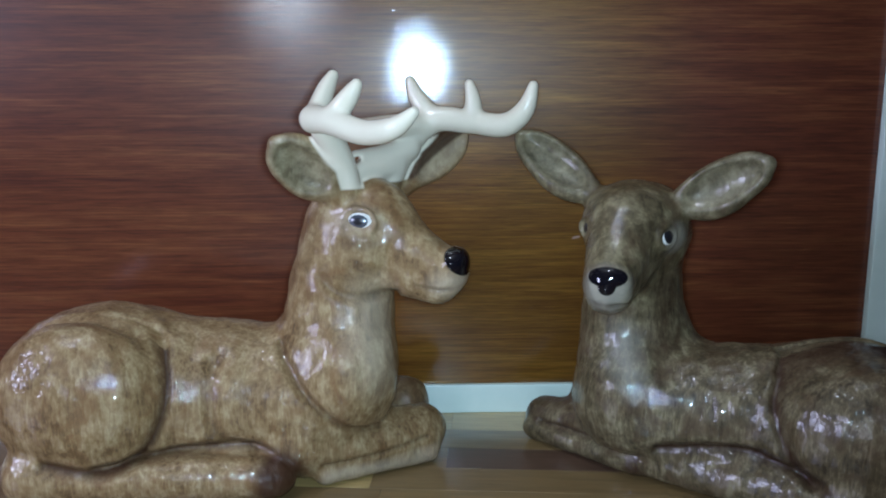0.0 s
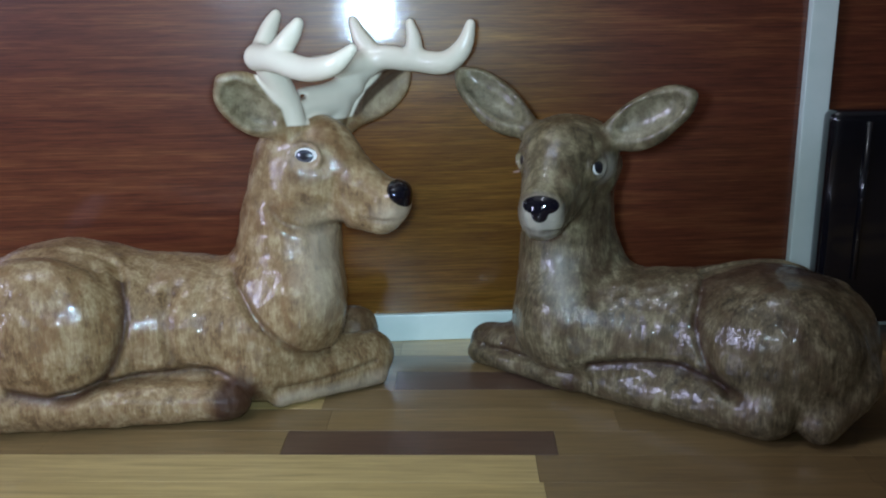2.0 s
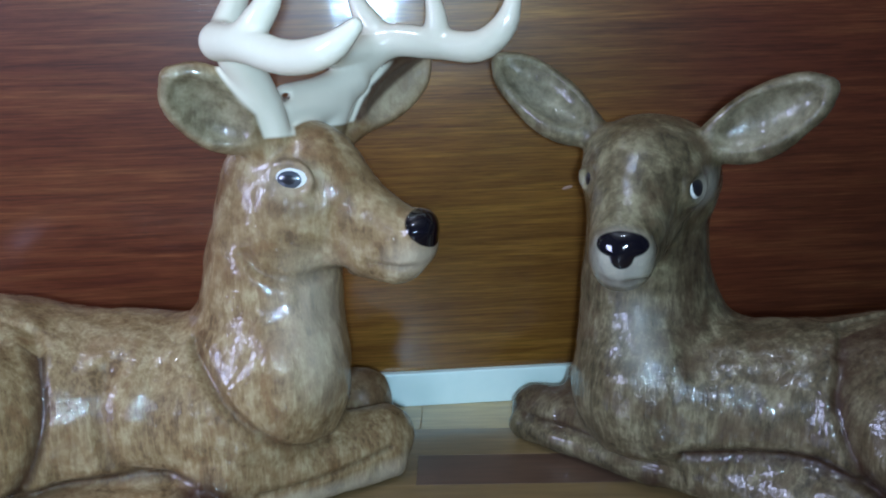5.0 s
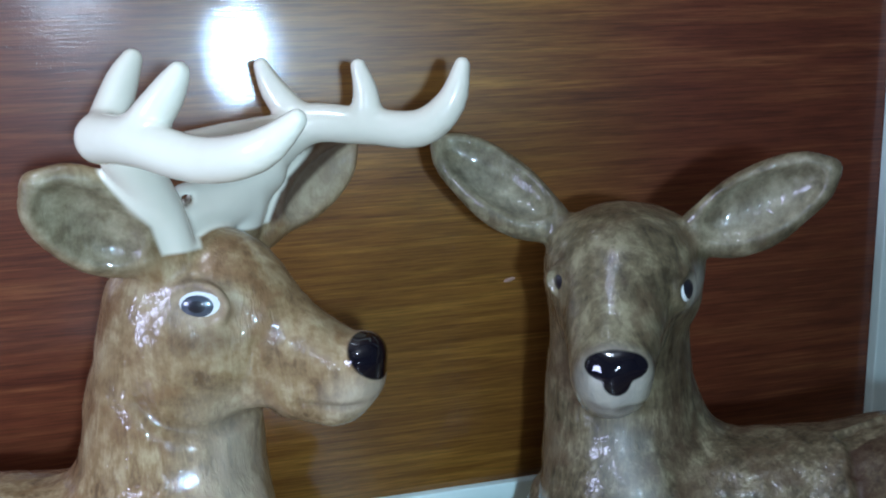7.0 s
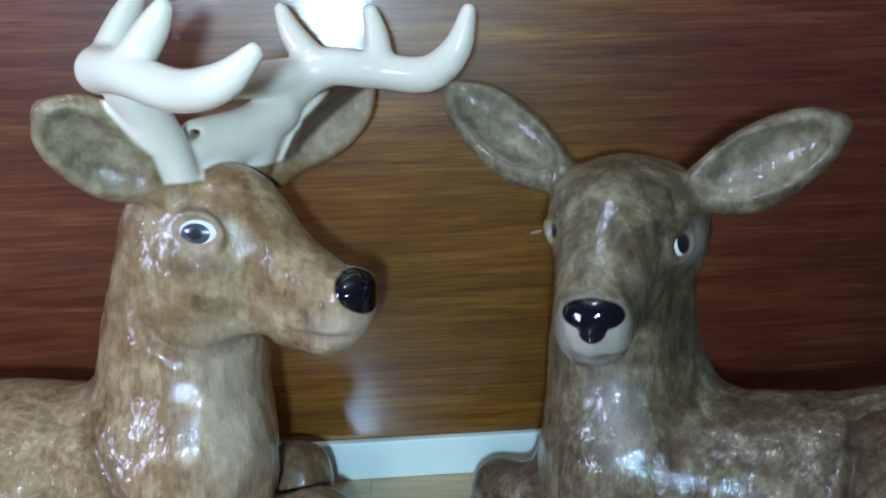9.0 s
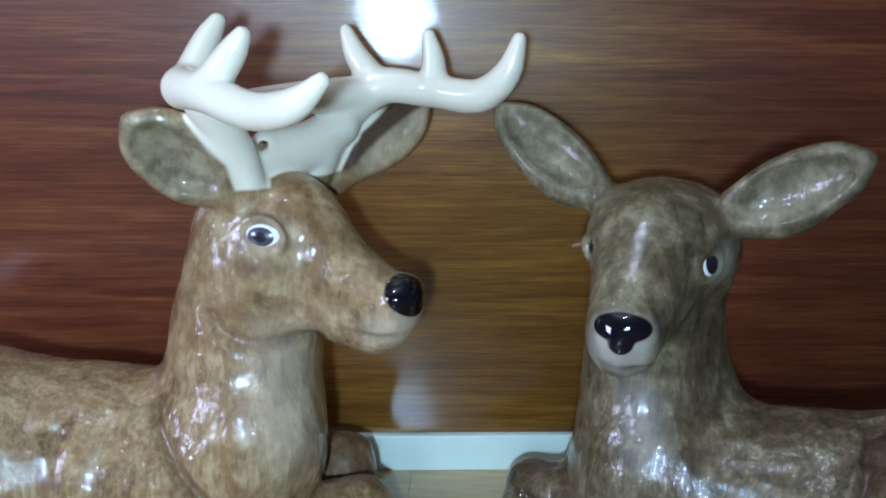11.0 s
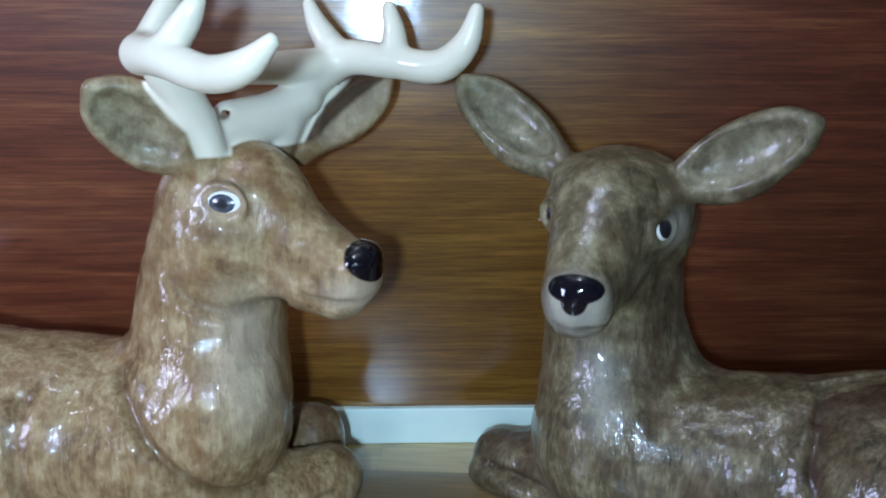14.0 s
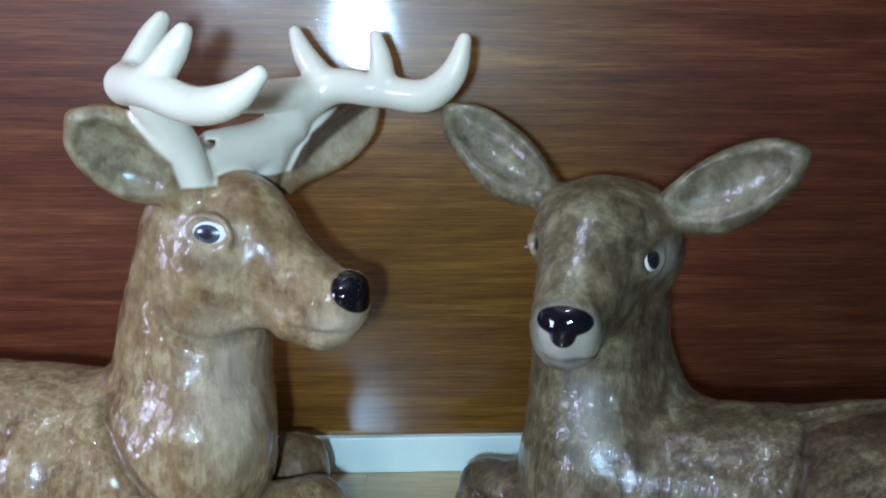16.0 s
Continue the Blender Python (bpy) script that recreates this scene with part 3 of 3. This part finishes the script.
# ---- the lying doe ----
FACE = np.array((-0.38, -0.92, 0.0))
FACE /= np.linalg.norm(FACE)
CROSS = np.array((0.92, -0.38, 0.0))
doe = Clay((0.195, 0.595, -0.004), (0.56, 0.885, 0.30), 0.0017)
doe.mass((0.462, 0.705, 0.060), (0.082, 0.075, 0.067), k=0.02)
doe.limb([(0.32, 0.775, 0.056, 0.052), (0.45, 0.72, 0.058, 0.062)], 0.02)
doe.limb([(0.302, 0.79, 0.06, 0.048), (0.298, 0.793, 0.13, 0.038), (0.297, 0.790, 0.19, 0.034)], 0.015)
doe.mass((0.300, 0.772, 0.066), (0.044, 0.043, 0.050), k=0.015)
doe.limb([(0.306, 0.792, 0.185, 0.032), (0.313, 0.794, 0.130, 0.034), (0.330, 0.790, 0.085, 0.036)], 0.015)
doe.mass((0.450, 0.670, 0.062), (0.063, 0.040, 0.060), CROSS, k=0.005)
doe.limb([(0.435, 0.655, 0.024, 0.025), (0.37, 0.706, 0.020, 0.020), (0.312, 0.752, 0.016, 0.0155)], 0.007)
doe.limb([(0.316, 0.770, 0.032, 0.032), (0.275, 0.807, 0.024, 0.023), (0.238, 0.844, 0.0180, 0.0180)], 0.005)
doe.limb([(0.300, 0.757, 0.012, 0.012), (0.228, 0.834, 0.0115, 0.0115)], 0.004)
doe.mass((0.276, 0.832, 0.034), (0.018, 0.018, 0.034), k=0.008)
doe.limb([(0.472, 0.638, 0.018, 0.017), (0.505, 0.655, 0.045, 0.022)], 0.008)
# head
doe.mass((0.297, 0.778, 0.210), (0.041, 0.0415, 0.0345), FACE, k=0.014)
doe.mass((0.320, 0.781, 0.204), (0.024, 0.022, 0.030), FACE, k=0.014)
doe.limb([(0.285, 0.757, 0.203, 0.0295), (0.275, 0.738, 0.187, 0.0238), (0.2655, 0.721, 0.174, 0.0198)], 0.012)
doe.limb([(0.288, 0.768, 0.183, 0.026), (0.267, 0.724, 0.164, 0.0160)], 0.010)
doe.mass((0.2635, 0.712, 0.178), (0.008, 0.0160, 0.0105), FACE, k=0.006)
D_EYES = []
for c, way, slide in (((0.3165, 0.7480, 0.2025), (0.60, -0.80, 0.05), (-0.25, -0.93, 0.24)), ((0.2612, 0.7735, 0.206), (-0.88, -0.47, 0.05), (-0.40, -0.90, 0.18))):
    c, way = np.array(c), np.array(way)
    way = way / np.linalg.norm(way)
    c = settle(doe, c, slide)
    along = np.cross((0, 0, 1), way)
    along /= np.linalg.norm(along)
    r = [tuple(c + 0.0098 * math.cos(a) * along + np.array((0, 0, 0.0088 * math.sin(a))) - way * 0.0008) + (0.0020 if way[0] > 0 else 0.0012,) for a in np.linspace(0, 2 * math.pi, 13)]
    doe.limb(r, 0.003)
    D_EYES.append((c - way * (0.0030 if way[0] > 0 else 0.0055), way + np.array((0.10 if way[0] > 0 else -0.05, 0.12, 0.18)), (0, 0, 1), (0.0086, 0.0060, 0.0076), 0.78, 0.6))
D_MOUTH = [(0.243, 0.718, 0.162, 0.0013), (0.259, 0.704, 0.158, 0.0013), (0.284, 0.715, 0.162, 0.0013)]
doe.limb(D_MOUTH, 0.002, True)
L_EAR = ear(doe, (0.274, 0.788, 0.224), (0.207, 0.831, 0.278), (0.25, -0.95, 0.05), 0.0190, 0.0085, droop=0.0040)
R_EAR = ear(doe, (0.322, 0.768, 0.221), (0.388, 0.725, 0.265), (-0.35, -0.92, 0.15), 0.0195, 0.0085, droop=0.0055)
D_THIGH = [(0.505, 0.116), (0.450, 0.126), (0.407, 0.115), (0.387, 0.088), (0.391, 0.058), (0.406, 0.036)]
doe.groove(D_THIGH, 0.0040, 0.0042, 0.60, 0.72)
doe.groove([(0.300, 0.022), (0.265, 0.022), (0.232, 0.020)], 0.0028, 0.0035, 0.72, 0.86)
D_HOCK = [(0.312, 0.036), (0.345, 0.044), (0.378, 0.047), (0.406, 0.038)]
doe.groove(D_HOCK, 0.0045, 0.0055, 0.62, 0.76)
doe.relief((0.015, 0.015, 0.017), 0.0010, 0.235, 5)
doe.relief((0.006, 0.006, 0.012), 0.0005, 0.235, 6)


def doe_paint(v):
    c = np.array((0.2612, 0.705, 0.1795))
    pad = np.minimum(mass_distance(v, c + (0, 0, 0.002), (0.014, 0.0150, 0.0074), FACE, (0, 0, 1)),
                     mass_distance(v, c - (0, 0, 0.0045), (0.013, 0.0068, 0.0072), FACE, (0, 0, 1)))
    cream = np.max([
        soft(mass_distance(v, (0.262, 0.708, 0.171), (0.016, 0.0175, 0.0170), FACE, (0, 0, 1)), 0.010) * 0.6,
        soft(mass_distance(v, (0.287, 0.745, 0.108), (0.010, 0.03, 0.022), (1, 0, 0), (0, 0, 1)), 0.02) * 0.45,
        soft(mass_distance(v, L_EAR[0] + (0, 0, -0.007), (L_EAR[3] * 0.6, 0.008, 0.012), L_EAR[1], L_EAR[2]), 0.008) * 0.25,
        soft(mass_distance(v, R_EAR[0] + (0, 0, -0.007), (R_EAR[3] * 0.6, 0.008, 0.012), R_EAR[1], R_EAR[2]), 0.008) * 0.25,
        soft(mass_distance(v, (0.318, 0.752, 0.203), (0.016, 0.014, 0.012), FACE, (0, 0, 1)), 0.008) * 0.45], axis=0)
    # dark tone along creases and forelegs; shading painted down the neck's right side
    umber_shade = np.max([
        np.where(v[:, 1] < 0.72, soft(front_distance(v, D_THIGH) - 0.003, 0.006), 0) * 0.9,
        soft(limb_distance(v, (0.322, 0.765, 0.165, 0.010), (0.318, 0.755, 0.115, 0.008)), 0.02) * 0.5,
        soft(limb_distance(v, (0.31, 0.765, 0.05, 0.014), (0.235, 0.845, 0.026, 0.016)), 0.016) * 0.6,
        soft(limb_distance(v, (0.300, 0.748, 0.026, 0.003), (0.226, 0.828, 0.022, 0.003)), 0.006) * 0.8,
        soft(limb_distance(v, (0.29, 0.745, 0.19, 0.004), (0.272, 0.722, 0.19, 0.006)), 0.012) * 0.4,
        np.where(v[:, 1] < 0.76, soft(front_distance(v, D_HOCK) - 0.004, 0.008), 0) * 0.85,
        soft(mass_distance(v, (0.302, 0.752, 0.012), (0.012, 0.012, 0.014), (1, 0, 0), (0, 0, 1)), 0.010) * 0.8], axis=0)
    sage = np.max([soft(mass_distance(v, e[0] + e[2] * 0.004, (e[3] * 0.92, 0.0170, 0.010), e[1], e[2]), 0.005) * 0.7 for e in (L_EAR, R_EAR)], axis=0)
    for e, d in ((L_EAR, (0.006, -0.003, 0.007)), (R_EAR, (-0.005, -0.003, 0.007))):
        umber_shade = np.maximum(umber_shade, soft(mass_distance(v, e[0] + d, (e[3] * 0.75, 0.005, 0.012), e[1], e[2]), 0.008) * 0.55)
    umber_shade = np.maximum(umber_shade, soft(limb_distance(v, (0.282, 0.742, 0.196, 0.008), (0.272, 0.722, 0.186, 0.006)), 0.014) * 0.35)
    umber_shade = np.maximum(umber_shade, soft(chain_distance(v, D_MOUTH) - 0.0010, 0.003) * 0.6)
    return {"nose": pad, "antler": np.full(len(v), 0.02), "cream": cream, "umber_shade": umber_shade, "sage": sage, "fur": np.clip((0.165 - v[:, 2]) / 0.03, 0.22, 1) * 0.34}


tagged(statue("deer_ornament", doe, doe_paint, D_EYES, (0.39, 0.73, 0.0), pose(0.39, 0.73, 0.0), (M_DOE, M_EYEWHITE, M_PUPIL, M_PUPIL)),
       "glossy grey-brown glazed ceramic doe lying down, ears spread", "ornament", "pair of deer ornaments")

# ---- black appliance beside the upright strip ----
box = new("speaker")
tagged(box, "glossy black upright speaker fixed against the brown panel", "speaker")
box.matrix_world = pose(0.643, WALL_Y - 0.036, 0.012)
shade(part("body", slab(-0.066, 0.10, 0.0, 0.0275, 0.0, 0.221, 0.011, 4), M_BLACK, box))
bm = bmesh.new()
bmesh.ops.create_cone(bm, cap_ends=True, segments=16, radius1=0.003, radius2=0.003, depth=0.16, matrix=Matrix.Translation((-0.03, -0.0015, 0.13)))
shade(part("trim_rod", bm, M_BLACK, box, "thin glossy black rod"))

# ---- floor staves ----
floor = tagged(mesh_object("floor", slab(-1.63, 2.23, -2.03, WALL_Y + 0.16, -0.05, -0.003), M_STAVES["mid"]), "wood block floor of narrow staves in mixed brown tones", "floor", kind="structure")
STAVE_W, STAVE_TURN = 0.0415, radians(-5.2)
random.seed(11)
stave_meshes = {}


def stave_mesh(length, tone):
    key = (round(length, 3), tone)
    if key not in stave_meshes:
        bm = slab(0.0001, key[0] - 0.0001, 0.0001, STAVE_W - 0.0001, -0.004, 0.0, 0.00012, 1)
        me = bpy.data.meshes.new("stave")
        bm.to_mesh(me)
        bm.free()
        me.materials.append(M_STAVES[tone])
        stave_meshes[key] = me
    return stave_meshes[key]


# rows that show: joints and tones; the rest is mixed
SHOWN = {-1: (-0.50, ((0.24, "light"), (0.457, "light"), (0.24, "mid"), (0.24, "mid"), (0.24, "light"))),
         -2: (-0.52, ((0.17, "light"), (0.55, "light"), (0.24, "mid"), (0.24, "mid"), (0.24, "light"))),
         0: (-0.43, ((0.24, "mid"), (0.19, "mid"), (0.215, "dark"), (0.24, "mid"), (0.24, "mid"), (0.24, "mid"))),
         1: (-0.50, ((0.24, "mid"), (0.29, "mid"), (0.24, "mid"), (0.24, "mid"), (0.24, "mid"), (0.24, "mid"))),
         2: (-0.46, ((0.24, "mid"), (0.24, "light"), (0.24, "mid"), (0.24, "mid"), (0.24, "mid"), (0.24, "mid"))),
         3: (-0.40, ((0.24, "mid"), (0.24, "mid"), (0.24, "dark"), (0.24, "mid"), (0.24, "mid"), (0.24, "mid"))),
         4: (-0.44, ((0.24, "mid"), (0.24, "mid"), (0.29, "mid"), (0.24, "mid"), (0.24, "mid"), (0.24, "mid"))),
         5: (-0.40, ((0.24, "mid"), (0.24, "light"), (0.24, "light"), (0.24, "light"), (0.24, "mid"), (0.24, "mid")))}
origin = Matrix.Translation((0.053, 0.658, 0.0)) @ Matrix.Rotation(STAVE_TURN, 4, "Z")
for row in range(-20, 7):
    x, run = SHOWN.get(row, (-0.75 + random.uniform(-0.15, 0.05), None))
    run = run or [(random.choice((0.195, 0.24, 0.29)), random.choice(("light", "mid", "mid", "dark"))) for k in range(7)]
    for length, tone in run:
        o = new("stave", stave_mesh(length, tone))
        o.parent = floor
        o.matrix_world = origin @ Matrix.Translation((x, row * STAVE_W, 0))
        x += length
